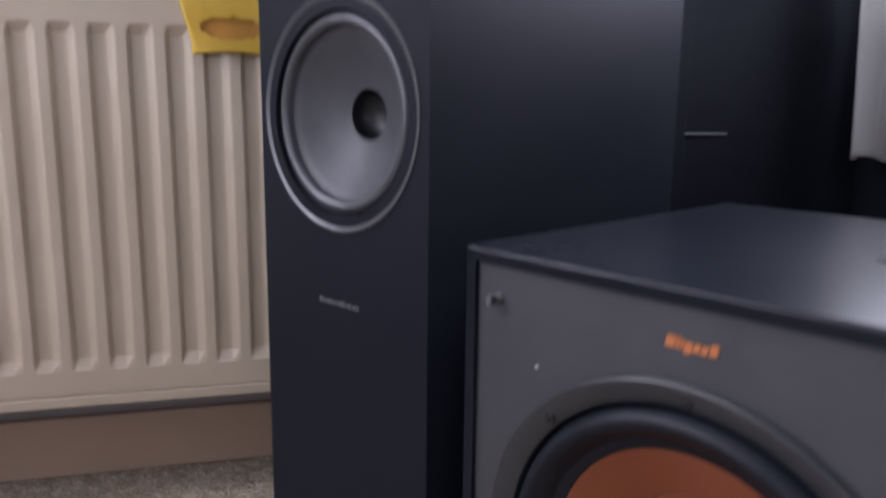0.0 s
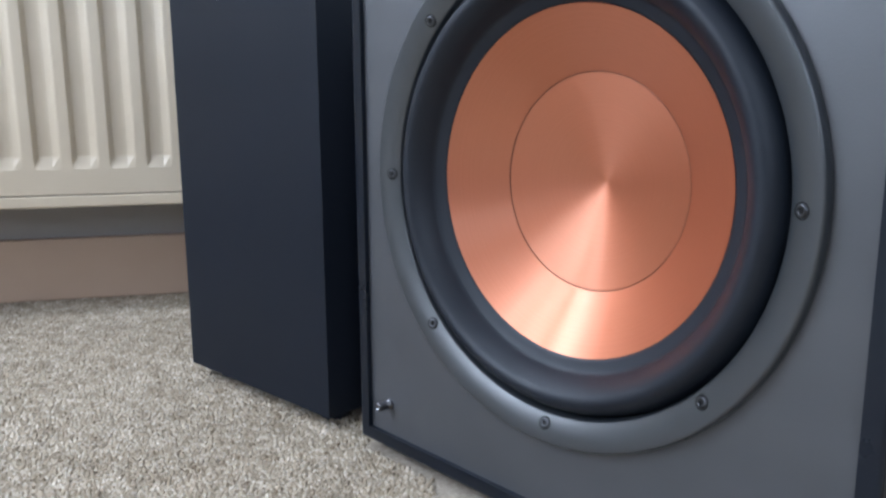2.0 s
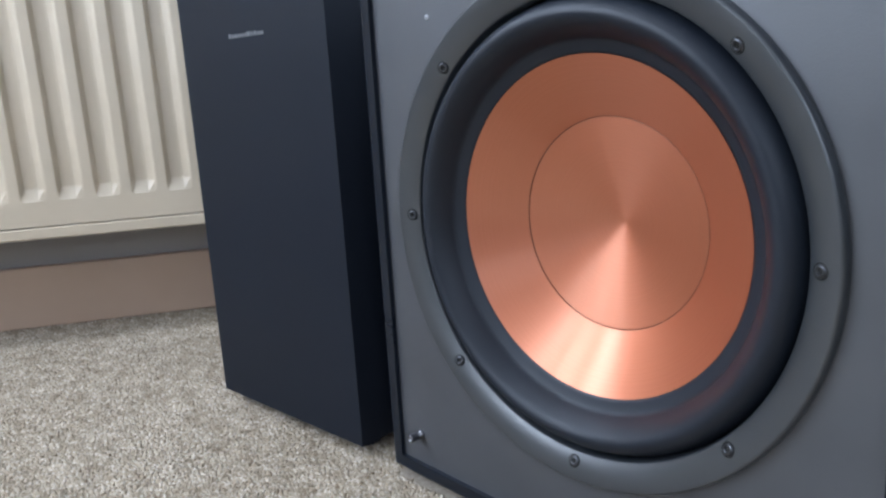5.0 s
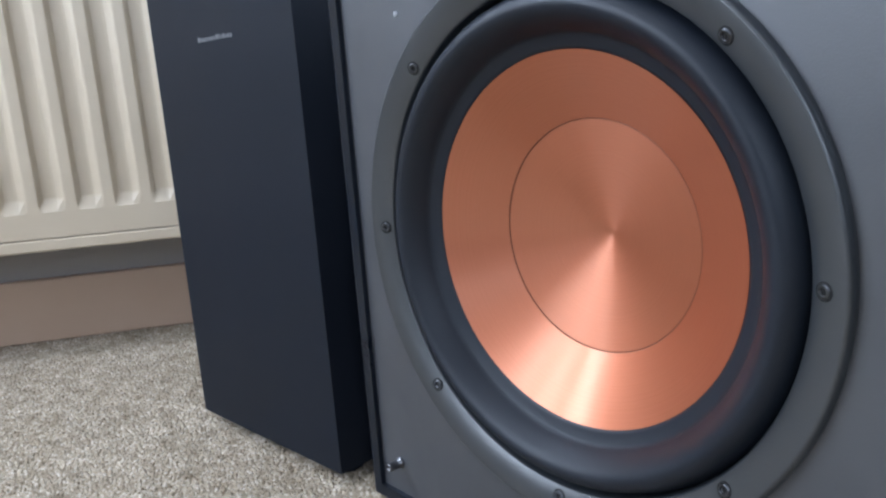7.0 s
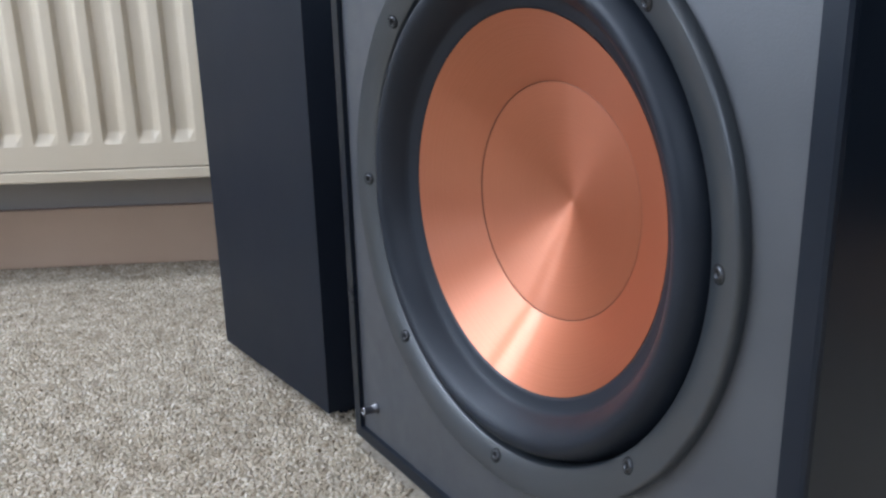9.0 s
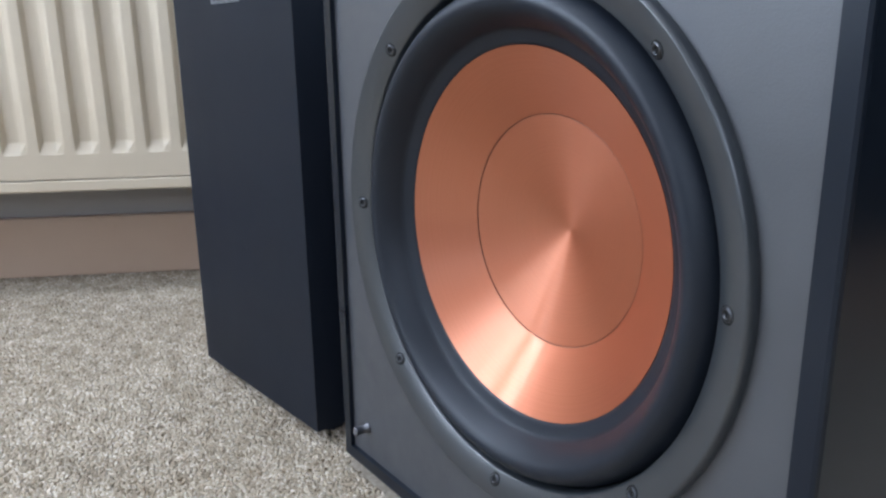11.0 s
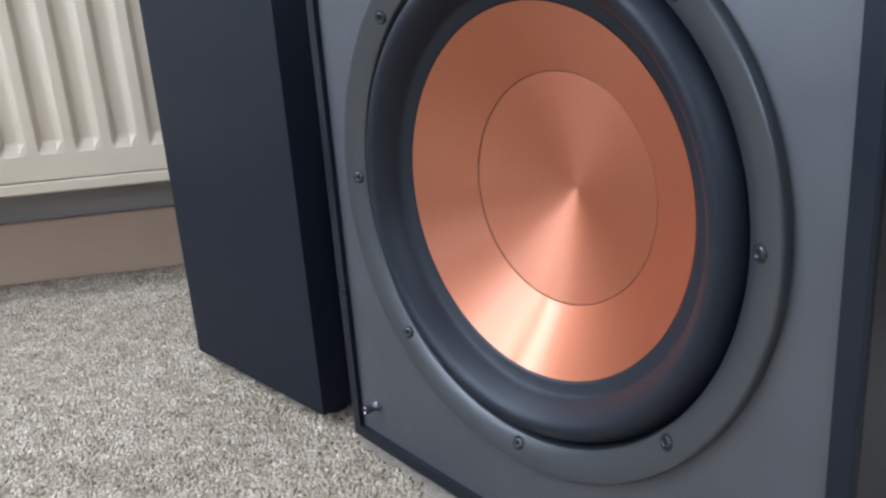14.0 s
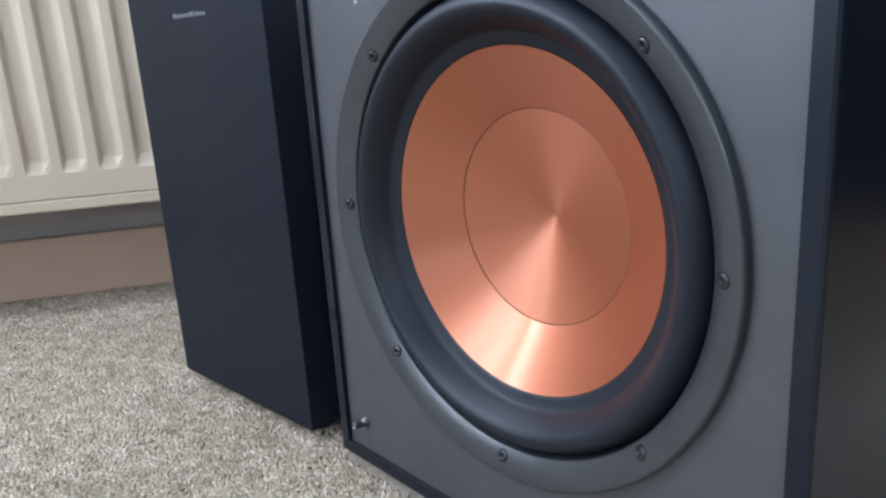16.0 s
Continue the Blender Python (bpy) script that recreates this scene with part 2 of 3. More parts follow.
def lathe(profile, steps=96, close=False, crisp=0.0):
    """Turns (radius, y) pairs round the Y axis; y grows into the cabinet. crisp: holding loops that far from each corner."""
    bm = bmesh.new()
    if crisp:
        held = [profile[0]]
        for a, b, c in zip(profile, profile[1:], profile[2:]):
            for q in (a, c):
                d = math.dist(q, b)
                t = min(crisp / d, 0.4)
                held.append((b[0] + (q[0] - b[0]) * t, b[1] + (q[1] - b[1]) * t))
        profile = held + [profile[-1]]
    rings = []
    for r, y in profile:
        if r < 1e-6:
            rings.append([bm.verts.new((0, y, 0))])
        else:
            rings.append([bm.verts.new((r * math.cos(2 * math.pi * k / steps), y, r * math.sin(2 * math.pi * k / steps))) for k in range(steps)])
    pairs = list(zip(rings, rings[1:])) + ([(rings[-1], rings[0])] if close else [])
    for a, b in pairs:
        for k in range(steps):
            j = (k + 1) % steps
            if len(a) == 1:
                bm.faces.new((a[0], b[j], b[k]))
            elif len(b) == 1:
                bm.faces.new((a[k], a[j], b[0]))
            else:
                bm.faces.new((a[k], a[j], b[j], b[k]))
    bmesh.ops.recalc_face_normals(bm, faces=bm.faces[:])
    return bm


def arc(r0, y0, r1, y1, rise, n=12):
    """Points of a half roll from (r0, y0) to (r1, y1), bulging towards -y by rise."""
    return [(r0 + (r1 - r0) * (0.5 - 0.5 * math.cos(math.pi * k / n)), y0 + (y1 - y0) * k / n - rise * math.sin(math.pi * k / n)) for k in range(n + 1)]


# ---- subwoofer: front face at y about 0, middle of the driver at x = 0
SUB_W, SUB_Z0, SUB_Z1, SUB_BACK, SUB_C = 0.194, 0.006, 0.446, 0.412, 0.225
subwoofer = thing("subwoofer", pose(0, 0, 0), "large black subwoofer with a copper cone standing on carpet", "speaker")


def shell(w, z0, z1, yf, yb, rim, yin, bevel=0.0012):
    """Outer box, rim and recess as one welded ring of quads."""
    bm = bmesh.new()
    def ring(x, a, b, y):
        return [bm.verts.new(p) for p in ((-x, y, a), (x, y, a), (x, y, b), (-x, y, b))]
    outer_b, outer_f = ring(w, z0, z1, yb), ring(w, z0, z1, yf)
    in_f, in_b = ring(w - rim, z0 + rim, z1 - rim, yf), ring(w - rim, z0 + rim, z1 - rim, yin)
    for a, b in ((outer_b, outer_f), (outer_f, in_f), (in_f, in_b)):
        for k in range(4):
            j = (k + 1) % 4
            bm.faces.new((a[k], a[j], b[j], b[k]))
    bm.faces.new(outer_b)
    bmesh.ops.recalc_face_normals(bm, faces=bm.faces[:])
    sharp = [e for e in bm.edges if all(v in outer_b + outer_f for v in e.verts)]
    bmesh.ops.bevel(bm, geom=sharp, offset=bevel, segments=2, affect="EDGES", profile=0.5)
    return bm


part("cabinet", shell(SUB_W, SUB_Z0, SUB_Z1, -0.003, SUB_BACK, 0.0112, 0.008, 0.0024), M_CASE, subwoofer, "black wood-grain vinyl case")


def holed_plate(x, z0, z1, y0, y1, centre, radius, steps=96):
    """A rectangular plate with a round hole."""
    bm = bmesh.new()
    half = []
    for k in range(steps):
        a = 2 * math.pi * (k + 0.5) / steps
        c, q = math.cos(a), math.sin(a)
        reach = min((x / abs(c)) if abs(c) > 1e-6 else 9, ((z1 - centre) / q) if q > 1e-6 else 9, ((centre - z0) / -q) if q < -1e-6 else 9)
        half.append(((radius * c, centre + radius * q), (reach * c, centre + reach * q)))
    corners = [Vector((sx, sz)) for sx in (-x, x) for sz in (z0, z1)]
    out = [Vector(h[1]) for h in half]
    for c in corners:
        k = min(range(steps), key=lambda i: (out[i] - c).length)
        out[k] = c
    fi = [bm.verts.new((h[0][0], y0, h[0][1])) for h in half]
    fo = [bm.verts.new((p.x, y0, p.y)) for p in out]
    bi = [bm.verts.new((h[0][0], y1, h[0][1])) for h in half]
    for k in range(steps):
        j = (k + 1) % steps
        bm.faces.new((fi[k], fo[k], fo[j], fi[j]))
        bm.faces.new((fi[k], fi[j], bi[j], bi[k]))
    bmesh.ops.recalc_face_normals(bm, faces=bm.faces[:])
    return bm


baffle = part("baffle", holed_plate(SUB_W - 0.0100, SUB_Z0 + 0.0100, SUB_Z1 - 0.0100, 0.0008, 0.016, SUB_C, 0.150), M_BAFFLE, subwoofer, "dark grey front panel")
driver_ring = part("driver_ring", lathe([(0.1616, 0.0020), (0.1616, -0.0014), (0.1612, -0.0032), (0.1604, -0.0047), (0.1593, -0.0055), (0.1434, 0.0006), (0.1427, 0.0018), (0.1420, 0.0110)], 192, crisp=0.0002),
                   M_RING, subwoofer, "satin black dished mounting ring", True, pose(0, 0, SUB_C))
for k in range(8):
    a = radians(45 * k)
    x, z = 0.149 * math.cos(a), 0.149 * math.sin(a)
    # tilted to lie in the dished face
    turn = pose(x, -0.0014, z) @ Matrix.Rotation(-a, 4, "Y") @ Matrix.Rotation(radians(-21), 4, "Z")
    part("screw_recess", lathe([(0.0045, 0.0004), (0.0044, -0.0002), (0.0041, -0.0003), (0.0, -0.0002)], 24), M_GAP, driver_ring, "black counterbore", True, turn)
    part("screw", lathe([(0.0034, 0.0002), (0.0034, -0.0006), (0.0029, -0.0011), (0.0021, -0.0012), (0.0017, -0.0010), (0.0015, 0.0006), (0.0, 0.0006)], 24, crisp=0.00012), M_SCREW, driver_ring, "black socket screw", True, turn)
roll = [(0.1424, 0.0110), (0.1419, 0.0090), (0.1408, 0.0070)]
for k in range(21):
    q = k / 20
    roll.append((0.1400 - 0.0235 * q, 0.0052 + 0.0065 * q * q - 0.0112 * math.sin(math.pi * q ** 0.86) ** 0.85))
roll += [(0.1155, 0.0122), (0.1135, 0.0134), (0.1105, 0.0144), (0.1085, 0.0152), (0.1076, 0.0170)]
surround = part("surround", lathe(roll, 160), M_RUBBER, subwoofer, "thick black rubber half-roll surround", True, pose(0, 0, SUB_C))
cone = part("cone", lathe([(0.1080, 0.0155), (0.1070, 0.0162), (0.0950, 0.0240), (0.0830, 0.0316), (0.0697, 0.0397)], 128), M_COPPER, subwoofer, "spun copper cone", True, pose(0, 0, SUB_C))
part("dust_cap", lathe([(0.0692, 0.0402), (0.0560, 0.0440), (0.0420, 0.0478), (0.0280, 0.0513), (0.0140, 0.0545), (0.0030, 0.0566), (0.0, 0.0568)], 128), M_COPPER, cone, "shallow copper dust cap", True)
part("seam", lathe([(0.0699, 0.0395), (0.0695, 0.0405), (0.0690, 0.0402)], 128), M_SEAM, cone, "dark fine seam round the cap", False)
for x, z in ((-0.161, 0.4085), (-0.160, 0.042), (0.161, 0.4085), (0.160, 0.042)):
    pin = part("grille_pin", lathe([(0.0044, 0.0010), (0.0044, -0.0008), (0.0038, -0.0014), (0.0034, -0.0016), (0.0032, -0.0085), (0.0036, -0.0090), (0.0036, -0.0108), (0.0030, -0.0114), (0.0018, -0.0114), (0.0016, -0.0090), (0.0, -0.0090)], 20), M_PIN, baffle, "small metal grille pin", True, pose(x, 0, z))
part("status_light", lathe([(0.0017, 0.0012), (0.0017, -0.0001), (0.0010, -0.0006), (0.0, -0.0008)], 16), M_WHITE_DOT, baffle, "tiny pale status light", True, pose(-0.1215, 0, 0.365))


def word_bar(widths, gap, x0, x1, z0, z1, y0, y1):
    """A brand mark as a row of plain blocks."""
    bm = bmesh.new()
    d = (x1 - x0) / (sum(widths) + gap * (len(widths) - 1))
    x = x0
    for k, w in enumerate(widths):
        box(x, y0, z0, x + w * d, y1, z1 - (0 if k in (0, 7, 8, 10) else 0.25 * (z1 - z0)), bm=bm)
        x += (w + gap) * d
    return bm


mark = bmesh.new()
MARK = ((1.25, 0.0, 1.0), (0.38, 0.0, 1.0), (0.38, 0.0, 0.86), (0.95, -0.26, 0.72), (0.85, 0.0, 0.72), (0.85, 0.0, 0.72), (1.0, 0.0, 1.0))
mx, mu, mh = -0.0190, 0.0350 / (sum(m[0] for m in MARK) + 0.16 * 6), 0.0072
for w, low, top in MARK:
    r = box(mx, 0.0001, 0.4068 + low * mh, mx + w * mu, 0.0012, 0.4068 + top * mh)
    for v in r.verts:
        v.co.x += (v.co.z - 0.4068) * 0.12
    me = bpy.data.meshes.new("mark_block")
    r.to_mesh(me)
    r.free()
    mark.from_mesh(me)
    bpy.data.meshes.remove(me)
    mx += (w + 0.16) * mu
part("logo", mark, M_LOGO_ORANGE, baffle, "orange brand mark")
for x in (-0.16, 0.16):
    for y in (0.04, 0.37):
        part("foot", box(x - 0.02, y - 0.02, -0.004, x + 0.02, y + 0.02, SUB_Z0, 0.002), M_RUBBER, subwoofer)

# ---- tower speaker
TW_L, TW_R = Vector((-0.455, -0.0275)), Vector((-0.230, -0.010))
TW_W, TW_H, TW_D = (TW_R - TW_L).length, 0.985, 0.42
TW_DEG = math.degrees(math.atan2(TW_R.y - TW_L.y, TW_R.x - TW_L.x))


def shell_box(w, d, z0, z1, cx, cz, radius):
    """A cabinet with a round driver hole in its front."""
    bm = holed_plate(w / 2, z0, z1, 0.0, 0.06, cz, radius)
    bmesh.ops.translate(bm, verts=bm.verts[:], vec=(cx, 0, 0))
    p = [bm.verts.new(q) for q in ((0, 0, z0), (w, 0, z0), (w, 0, z1), (0, 0, z1), (0, d, z0), (w, d, z0), (w, d, z1), (0, d, z1))]
    for f in ((1, 5, 6, 2), (4, 0, 3, 7), (3, 2, 6, 7), (0, 4, 5, 1), (5, 4, 7, 6)):
        bm.faces.new([p[k] for k in f])
    return bm


TW_CZ = 0.542
tower = thing("tower_speaker", pose(TW_L.x, TW_L.y, 0, 0, 0, TW_DEG), "tall matt black floorstanding tower speaker on carpet", "speaker")
part("cabinet", shell_box(TW_W, TW_D, 0.011, TW_H, TW_W / 2, TW_CZ, 0.0895), M_TOWER, tower)
for x in (0.03, TW_W - 0.03):
    for y in (0.03, TW_D - 0.03):
        part("foot", lathe([(0.0, 0.0), (0.012, 0.0), (0.013, 0.003), (0.013, 0.024), (0.0, 0.024)], 20), M_RUBBER, tower, "", True, pose(x, y, -0.006, 90, 0, 0))
TW_DRV = pose(TW_W / 2, 0, TW_CZ)
part("driver_trim", lathe([(0.1040, 0.0010), (0.1040, -0.0010), (0.1033, -0.0017), (0.1022, -0.0014), (0.0908, 0.0040), (0.0892, 0.0058), (0.0885, 0.0140)], 128, crisp=0.0003), M_TWTRIM, tower, "satin graphite driver trim", True, TW_DRV)
part("driver_gap", lathe([(0.0890, 0.0130), (0.0878, 0.0085), (0.0866, 0.0110)], 128), M_GAP, tower, "", True, TW_DRV)
part("driver_surround", lathe([(0.0872, 0.0110)] + arc(0.0866, 0.0062, 0.0765, 0.0080, 0.0052, 10) + [(0.0756, 0.0105)], 128), M_TWTRIM, tower, "grey rubber surround", True, TW_DRV)
part("driver_cone", lathe([(0.0758, 0.0105), (0.0735, 0.0122), (0.0700, 0.0136), (0.0680, 0.0150), (0.0560, 0.0236), (0.0400, 0.0322), (0.0236, 0.0384)], 128), M_TWCONE, tower, "grey woven bass cone", True, TW_DRV)
part("dust_cap", lathe([(0.0238, 0.0384), (0.0235, 0.0430), (0.0222, 0.0510), (0.0160, 0.0575), (0.0080, 0.0600), (0.0, 0.0606)], 64), M_TWDARK, tower, "black sunken dust cap", True, TW_DRV)
part("logo", word_bar([1.1, 0.9, 1.1, 0.8, 0.7, 0.7, 0.5, 1.2, 0.4, 0.4, 0.7, 0.4, 0.8, 0.8], 0.75, TW_W / 2 - 0.0270, TW_W / 2 + 0.0270, 0.3695, 0.3735, -0.0006, 0.0004), M_LOGO_GREY, tower, "small silver brand mark")

# ---- radiator
RAD_V, RAD_Z0, RAD_Z1, RAD_U0, RAD_U1, PITCH = 0.125, 0.1465, 0.715, -1.00, 0.46, 0.0459
radiator = thing("radiator", room_pose(0, 0), "cream enamelled steel panel radiator with vertical flutes", "radiator")


def fluted_panel(u0, u1, z0, z1, pitch, first, depth):
    """Pressed steel panel: wide flutes let in between flat lands, with sloping ends. Local x along the wall, -y into the room."""
    bm = bmesh.new()
    k = math.ceil((u0 + 0.02 - first) / pitch)
    cols = [(u0, 0.0)]
    while first + k * pitch + pitch / 2 < u1:
        c = first + k * pitch
        # steep on one side, gently rising on the other
        cols += [(c + x, d) for x, d in ((-0.0172, 0.0), (-0.0164, 0.04), (-0.0158, 0.14), (-0.0122, 0.86), (-0.0116, 0.96), (-0.0106, 1.0),
                                         (0.0020, 1.0), (0.0050, 0.92), (0.0140, 0.14), (0.0162, 0.03), (0.0178, 0.0))]
        k += 1
    cols.append((u1, 0.0))
    rows = [(z0, 0.0), (0.1960, 0.0), (0.1974, 0.03), (0.1984, 0.12), (0.2116, 0.90), (0.2126, 0.97), (0.2140, 1.0), (0.6320, 1.0), (0.6336, 0.97), (0.6346, 0.90), (0.6450, 0.12), (0.6460, 0.03), (0.6474, 0.0), (z1, 0.0)]
    grid = [[bm.verts.new((u, -(RAD_V - depth * a * b), z)) for u, a in cols] for z, b in rows]
    for r0, r1 in zip(grid, grid[1:]):
        for i in range(len(cols) - 1):
            bm.faces.new((r0[i], r0[i + 1], r1[i + 1], r1[i]))
    # returns to the back, so that the sheet is a shallow tray
    for edge, dz in ((grid[0], 0), (grid[-1], 0)):
        back = [bm.verts.new((v.co.x, -(RAD_V - 0.016), v.co.z)) for v in edge]
        for i in range(len(edge) - 1):
            bm.faces.new((edge[i], back[i], back[i + 1], edge[i + 1]))
    bmesh.ops.recalc_face_normals(bm, faces=bm.faces[:])
    return bm


part("front_panel", fluted_panel(RAD_U0, RAD_U1, RAD_Z0 + 0.0172, RAD_Z1, PITCH, -0.0583, 0.0072), M_RADIATOR, radiator)
part("bottom_lip", box(RAD_U0, -(RAD_V + 0.0006), RAD_Z0, RAD_U1, -(RAD_V - 0.016), RAD_Z0 + 0.0158, 0.0022), M_RADIATOR, radiator, "rounded bottom seam")
part("back_panel", box(RAD_U0, -0.050, RAD_Z0 + 0.004, RAD_U1, -0.036, RAD_Z1, 0.003), M_RADIATOR, radiator)
part("top_grille", box(RAD_U0, -(RAD_V + 0.001), RAD_Z1 + 0.001, RAD_U1, -0.034, RAD_Z1 + 0.012, 0.003), M_RADIATOR, radiator)
for u in (RAD_U0, RAD_U1):
    part("side_cover", box(u - 0.004, -(RAD_V + 0.001), RAD_Z0, u + 0.004, -0.034, RAD_Z1 + 0.012, 0.002), M_RADIATOR, radiator)
for u in (-0.7, 0.2):
    part("bracket", box(u - 0.015, -0.036, RAD_Z0 + 0.05, u + 0.015, 0.0, RAD_Z1 - 0.05, 0.001), M_RADIATOR, radiator)

# ---- yellow cloth over the radiator
cloth = thing("yellow_bag", room_pose(0, 0), "yellow cloth bag with a handle slot hanging over the radiator", "bag")


def cloth_sheet(u0, u1, top, low, v, hole, thick):
    """A hanging sheet with soft waves and an oval slot, doubled for thickness."""
    bm = bmesh.new()
    n, m = 44, 36
    keep = {}
    for side in (0, 1):
        for i in range(n + 1):
            for j in range(m + 1):
                s, q = i / n, j / m
                u = u0 + (u1 - u0) * s + 0.020 * (1 - q) * (1 - s) + 0.002 * math.sin(9 * q)
                z = low + (top - low) * q + 0.003 * math.sin(7 * s) * (1 - q)
                y = -(v + 0.004 * math.sin(11 * s + 2 * q) * (1 - q) + side * thick)
                keep[side, i, j] = bm.verts.new((u, y, z))
    for side in (0, 1):
        for i in range(n):
            for j in range(m):
                c = [keep[side, i, j], keep[side, i + 1, j], keep[side, i + 1, j + 1], keep[side, i, j + 1]]
                mid = sum((w.co for w in c), Vector()) / 4
                if hole and ((mid.x - hole[0]) / hole[2]) ** 2 + ((mid.z - hole[1]) / hole[3]) ** 2 < 1:
                    continue
                bm.faces.new(c)
    for i in range(n):
        for j in (0, m):
            bm.faces.new((keep[0, i, j], keep[0, i + 1, j], keep[1, i + 1, j], keep[1, i, j]))
    for j in range(m):
        for i in (0, n):
            bm.faces.new((keep[0, i, j], keep[0, i, j + 1], keep[1, i, j + 1], keep[1, i, j]))
    bmesh.ops.recalc_face_normals(bm, faces=bm.faces[:])
    return bm


part("front_layer", cloth_sheet(0.076, 0.30, 0.732, 0.610, 0.132, (0.146, 0.6435, 0.040, 0.0140), 0.0015), M_YELLOW, cloth, "", True)
part("lining", cloth_sheet(0.090, 0.29, 0.732, 0.617, 0.1285, None, 0.001), M_ORANGE, cloth, "orange inner layer seen through the slot", True)

# ---- setting: room shell
def structure(name, bm, mat, label, m=None):
    ob = part(name, bm, mat, None, "", False, m)
    return tagged(ob, label, kind="structure")


T = 0.12


def wall_with_openings(length, high, *openings):
    """A wall along local +X, its face at y = 0, thick towards +y, with openings (x0, x1, z0, z1) through it."""
    bm = bmesh.new()
    x = 0.0
    for x0, x1, z0, z1 in sorted(openings):
        box(x, 0, 0, x0, T, high, bm=bm)
        box(x0, 0, 0, x1, T, z0, bm=bm)
        box(x0, 0, z1, x1, T, high, bm=bm)
        x = x1
    box(x, 0, 0, length, T, high, bm=bm)
    return bm


LEN = CORNER_U - FAR_U
structure("wall_radiator", wall_with_openings(LEN, HIGH, (TOP_U0 - FAR_U, TOP_U1 - FAR_U, TOP_Z0, TOP_Z1)), M_WALL, "taupe grey painted wall with a window above the radiator", room_pose(FAR_U, 0, 0))
structure("wall_corner", wall_with_openings(DEEP, HIGH, (NET_V0, NET_V1, NET_Z0, NET_Z1)), M_DARKWALL, "charcoal painted wall with a curtained window", room_pose(CORNER_U, 0, 0, -90))
structure("wall_opposite", wall_with_openings(LEN, HIGH, (CORNER_U - OPP_U1, CORNER_U - OPP_U0, OPP_Z0, OPP_Z1)), M_WALL, "taupe grey painted wall with a wide window", room_pose(CORNER_U, DEEP, 0, 180))
structure("wall_end", wall_with_openings(DEEP, HIGH, (DEEP - WIN_V1, DEEP - WIN_V0, WIN_Z0, WIN_Z1), (DEEP - SKY_V1, DEEP - SKY_V0, SKY_Z0, SKY_Z1)), M_WALL, "taupe grey painted wall with two windows", room_pose(FAR_U, DEEP, 0, 90))
structure("ceiling", box(-T, -DEEP - T, HIGH, LEN + T, T, HIGH + 0.1), M_CEIL, "plain white ceiling", room_pose(FAR_U, 0, 0))
floor = structure("floor", box(-T, -DEEP - T, -0.06, LEN + T, T, -0.004), M_CARPET, "beige and grey flecked cut-pile carpet", room_pose(FAR_U, 0, 0))
structure("baseboard", box(0, -0.016, -0.003, LEN, -0.001, 0.089, 0.003), M_SKIRT, "beige painted skirting board", room_pose(FAR_U, 0, 0))
structure("baseboard_corner", box(0.02, -0.016, -0.003, DEEP, -0.001, 0.089, 0.003), M_SKIRT, "beige painted skirting board", room_pose(CORNER_U, 0, 0, -90))

# ---- added black boards standing in for the shaded corner, curtains
panel = thing("tall_shade_board", room_pose(0, 0), "tall plain black board added for the dark wall beyond the tower", "panel")
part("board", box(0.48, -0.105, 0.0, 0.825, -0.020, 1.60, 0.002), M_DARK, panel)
part("foot_rail", box(0.49, -0.100, -0.004, 0.815, -0.030, 0.0, 0.001), M_RUBBER, panel)
# thin black sheet over the wall, put in for the corner's shadow
corner_shade = thing("corner_shade_sheet", room_pose(0, 0), "shallow black sheet added for the shade in the corner", "cupboard")
part("body", box(0.835, -0.050, 0.0, CORNER_U - 0.004, -0.020, 1.80, 0.002), M_DARK, corner_shade)
part("edge_strip", box(0.838, -0.053, 0.506, 0.935, -0.0505, 0.510, 0.0005), M_STRIP, corner_shade, "thin grey edge strip")


def drape(u0, u1, z0, z1, folds, deep, seed, n=160, hem=0.012):
    """A gathered curtain along local x, hanging, with folds and thickness."""
    rnd = random.Random(seed)
    ph = [rnd.uniform(0, 6.3) for _ in range(4)]
    bm = bmesh.new()
    rows = [z0, z0 + 0.012, z0 + 0.03] + [z0 + (z1 - z0) * k / 14 for k in range(1, 15)]
    sheet = []
    for side in (0, 1):
        g = []
        for z in rows:
            q = (z - z0) / (z1 - z0)
            line = []
            for i in range(n + 1):
                s = i / n
                y = deep * (math.sin(2 * math.pi * folds * s + ph[0] + 0.6 * q) + 0.4 * math.sin(2 * math.pi * folds * 2.3 * s + ph[1] - q))
                x = u0 + (u1 - u0) * s + 0.012 * math.sin(8 * q + ph[2]) * (1 - s)
                line.append(bm.verts.new((x, y + side * (0.0012 if z > z0 + 0.02 else 0.003), z + 0.004 * math.sin(9 * s + ph[3]))))
            g.append(line)
        sheet.append(g)
        for a, b in zip(g, g[1:]):
            for i in range(n):
                bm.faces.new((a[i], a[i + 1], b[i + 1], b[i]))
    for i in range(n):
        bm.faces.new((sheet[0][0][i], sheet[0][0][i + 1], sheet[1][0][i + 1], sheet[1][0][i]))
    bmesh.ops.recalc_face_normals(bm, faces=bm.faces[:])
    return bm


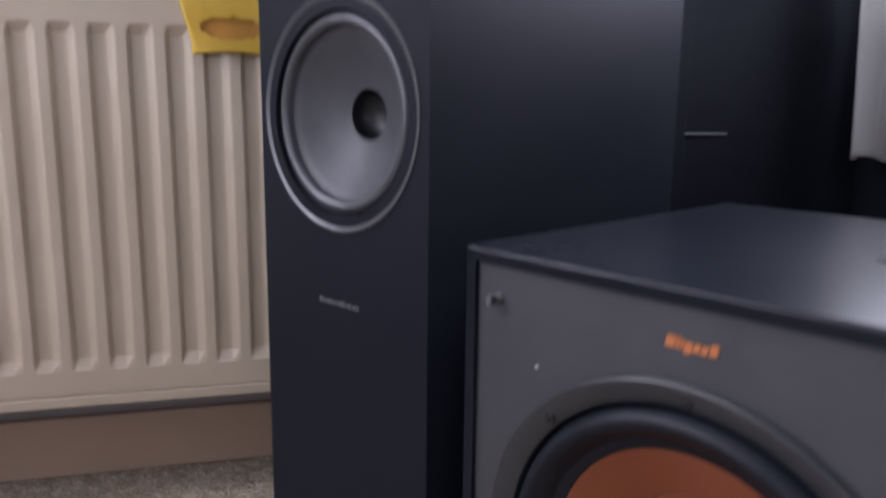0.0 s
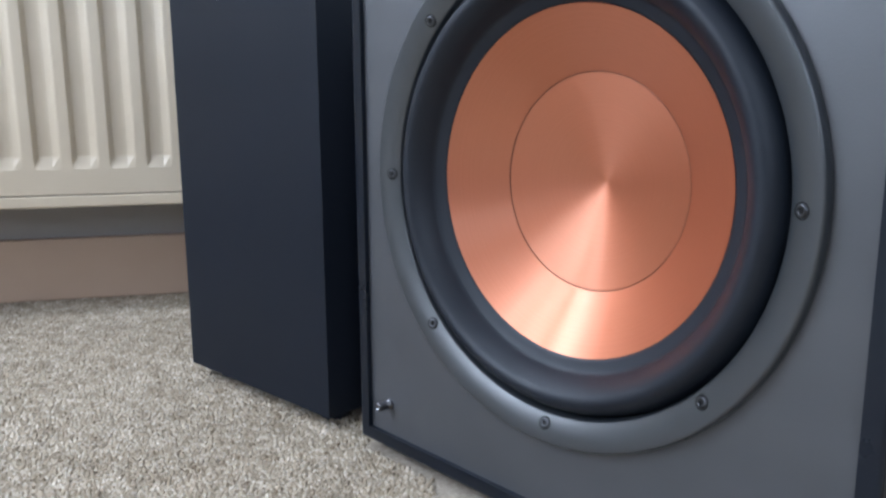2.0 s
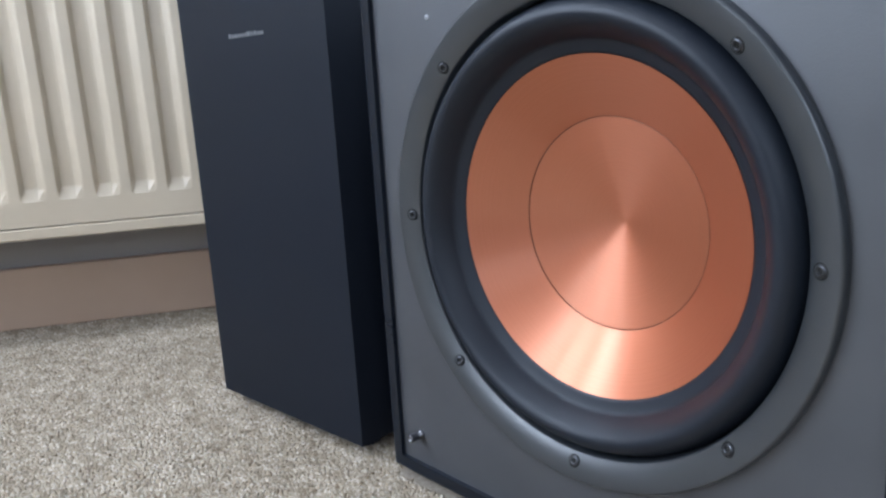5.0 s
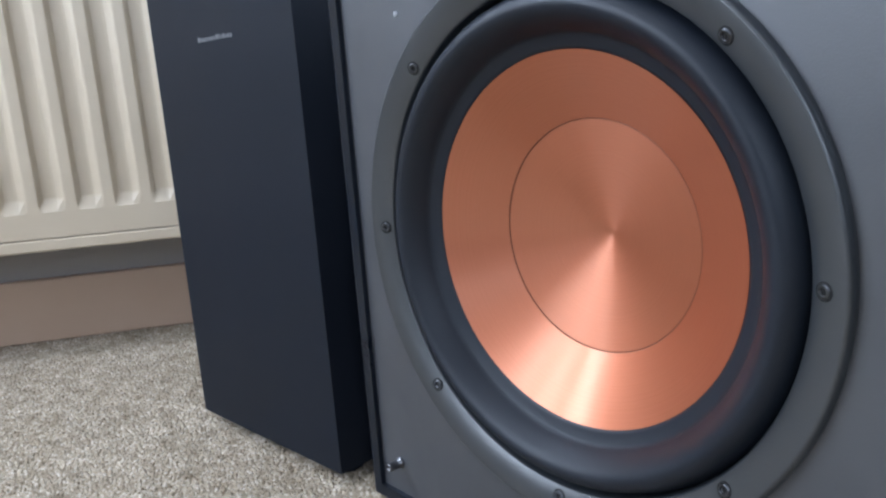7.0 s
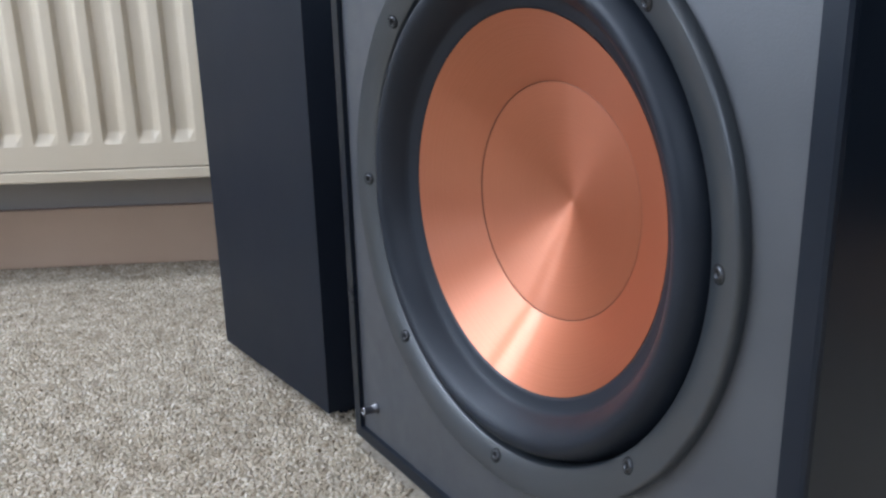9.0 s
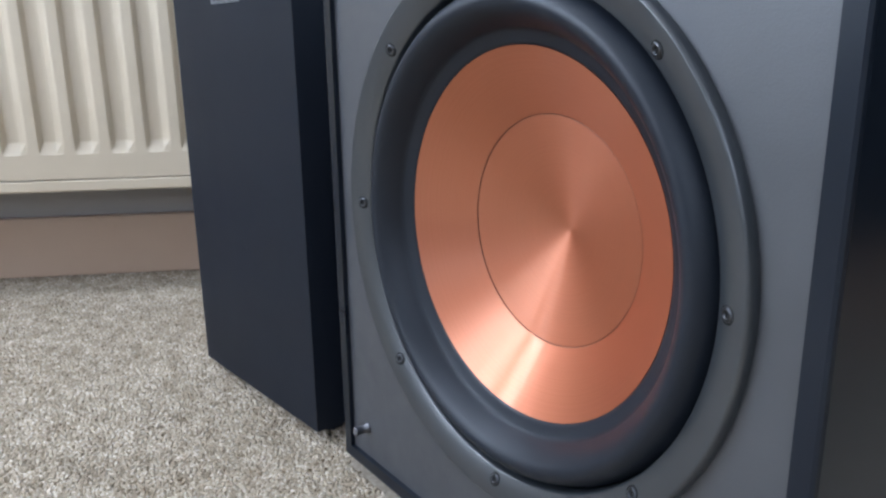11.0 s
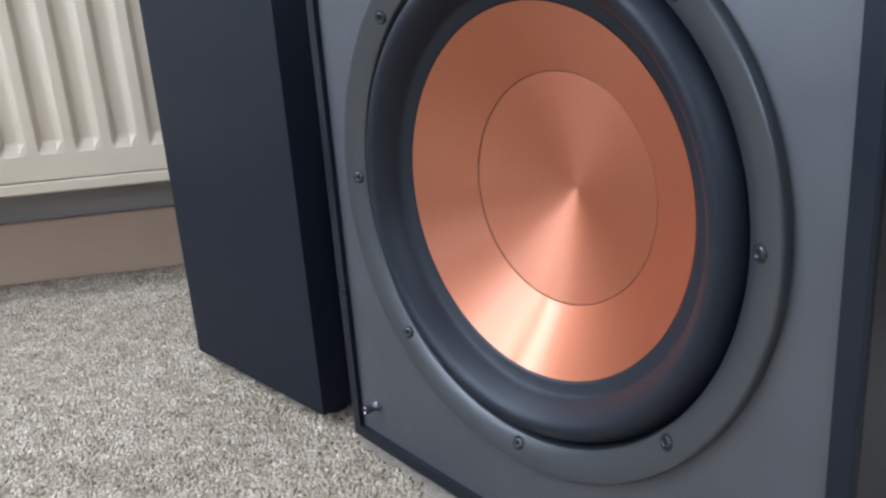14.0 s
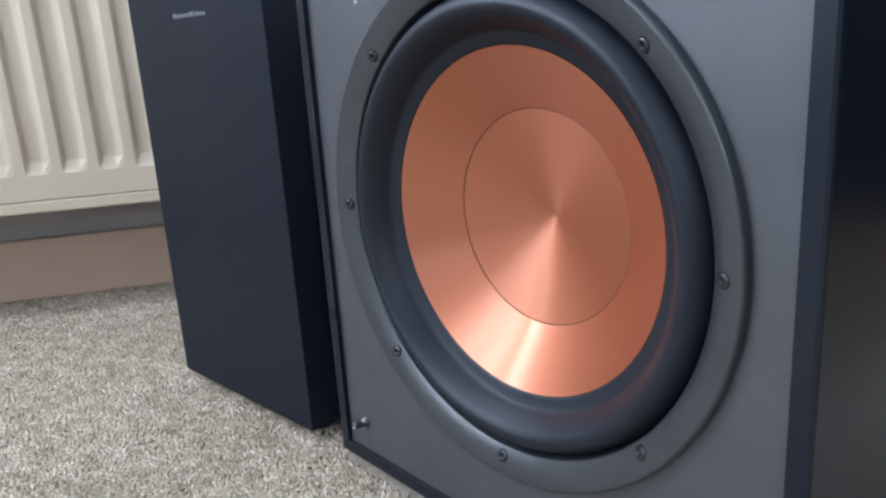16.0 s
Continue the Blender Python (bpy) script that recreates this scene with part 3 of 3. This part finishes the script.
# windows: frame bars set in the openings
def window_frame(name, m, w, z0, z1, bars, label, sill=True):
    """A white frame standing in an opening that runs from 0 to w along local x."""
    win = tagged(thing(name, m, label, "window"), kind="structure")
    f = 0.05
    for x0, x1 in ((0.001, f), (w - f, w - 0.001), *((w * k / (bars + 1) - 0.03, w * k / (bars + 1) + 0.03) for k in range(1, bars + 1))):
        part("stile", box(x0, 0.010, z0 + 0.001, x1, 0.055, z1 - 0.001, 0.003), M_CEIL, win)
    for a, b in ((z0 + 0.001, z0 + f), (z1 - f, z1 - 0.001)):
        part("frame_rail", box(0.002, 0.012, a, w - 0.002, 0.053, b, 0.003), M_CEIL, win)
    if sill:
        part("sill", box(0.002, -0.06, z0 - 0.02, w - 0.002, -0.002, z0 - 0.001, 0.004), M_CEIL, win)


window_frame("window_1", room_pose(FAR_U, WIN_V1, 0, 90), WIN_V1 - WIN_V0, WIN_Z0, WIN_Z1, 1, "white framed window with two lights")
window_frame("window_4", room_pose(FAR_U, SKY_V1, 0, 90), SKY_V1 - SKY_V0, SKY_Z0, SKY_Z1, 0, "narrow white framed window beside a wider one")
window_frame("window_5", room_pose(TOP_U0, 0, 0), TOP_U1 - TOP_U0, TOP_Z0, TOP_Z1, 1, "white framed window above the radiator")
window_frame("window_3", room_pose(OPP_U1, DEEP, 0, 180), OPP_U1 - OPP_U0, OPP_Z0, OPP_Z1, 1, "wide white framed window with two lights")
window_frame("window_2", room_pose(CORNER_U, NET_V0, 0, -90), NET_V1 - NET_V0, NET_Z0, NET_Z1, 0, "white framed window behind a net curtain", False)

net = thing("net_curtain", room_pose(CORNER_U - 0.07, 0, 0, -90), "white net curtain with a hemmed bottom edge at a window", "curtain")
part("cloth", drape(0.092, 0.20, 0.472, 2.0, 1.4, 0.014, 3), M_NET, net, "", True)
part("rail", box(0.05, -0.008, 2.0, 0.80, 0.008, 2.02, 0.003), M_RADIATOR, net)

# ---- carpet pile near the speakers
def pile(name, u0, u1, v0, v1, step, size, tall, seed):
    """Leaning yarn tufts as three-sided points, all in one sheet."""
    g = np.random.default_rng(seed)
    us, vs = np.meshgrid(np.arange(u0, u1, step), np.arange(v0, v1, step))
    n = us.size
    u = us.ravel() + g.uniform(-step, step, n) * 0.6
    v = vs.ravel() + g.uniform(-step, step, n) * 0.6
    base = np.stack([WALL_O.x + WALL_D.x * u + WALL_N.x * v, WALL_O.y + WALL_D.y * u + WALL_N.y * v, np.full(n, -0.006)], 1)
    free = (np.abs(base[:, 0]) > SUB_W) | (base[:, 1] < -0.003) | (base[:, 1] > SUB_BACK)
    base = base[free]
    n = len(base)
    turn = g.uniform(0, 2 * np.pi, n)
    lean = g.normal(0, tall * 0.38, (n, 2))
    wide = size * g.uniform(0.6, 1.3, n)
    height = tall * g.uniform(0.65, 1.15, n)
    co = np.zeros((n, 7, 3))
    mid = np.concatenate([lean * 0.55, (height * 0.7)[:, None]], 1)
    for k in range(3):
        a = turn + k * np.pi / 1.5
        ring = np.stack([np.cos(a) * wide, np.sin(a) * wide, np.zeros(n)], 1)
        co[:, k] = base + ring
        co[:, 3 + k] = base + ring * 0.95 + mid
    co[:, 6] = base + np.concatenate([lean, height[:, None]], 1)
    f = []
    for k in range(3):
        j = (k + 1) % 3
        f += [[k, j, 3 + j], [k, 3 + j, 3 + k], [3 + k, 3 + j, 6]]
    faces = (np.arange(n)[:, None, None] * 7 + np.array(f)[None]).reshape(-1, 3)
    me = bpy.data.meshes.new(name)
    me.vertices.add(n * 7)
    me.vertices.foreach_set("co", co.ravel())
    me.loops.add(faces.size)
    me.loops.foreach_set("vertex_index", faces.ravel().astype(np.int32))
    me.polygons.add(len(faces))
    me.polygons.foreach_set("loop_start", np.arange(0, faces.size, 3, dtype=np.int32))
    me.update(calc_edges=True)
    me.validate()
    me.materials.append(M_PILE)
    ob = new(name, me)
    return tagged(ob, "beige and grey flecked cut-pile carpet tufts", "carpet", kind="stuff")


pile("carpet_pile", -0.60, 0.36, 0.016, 0.84, 0.0020, 0.0020, 0.0046, 5)
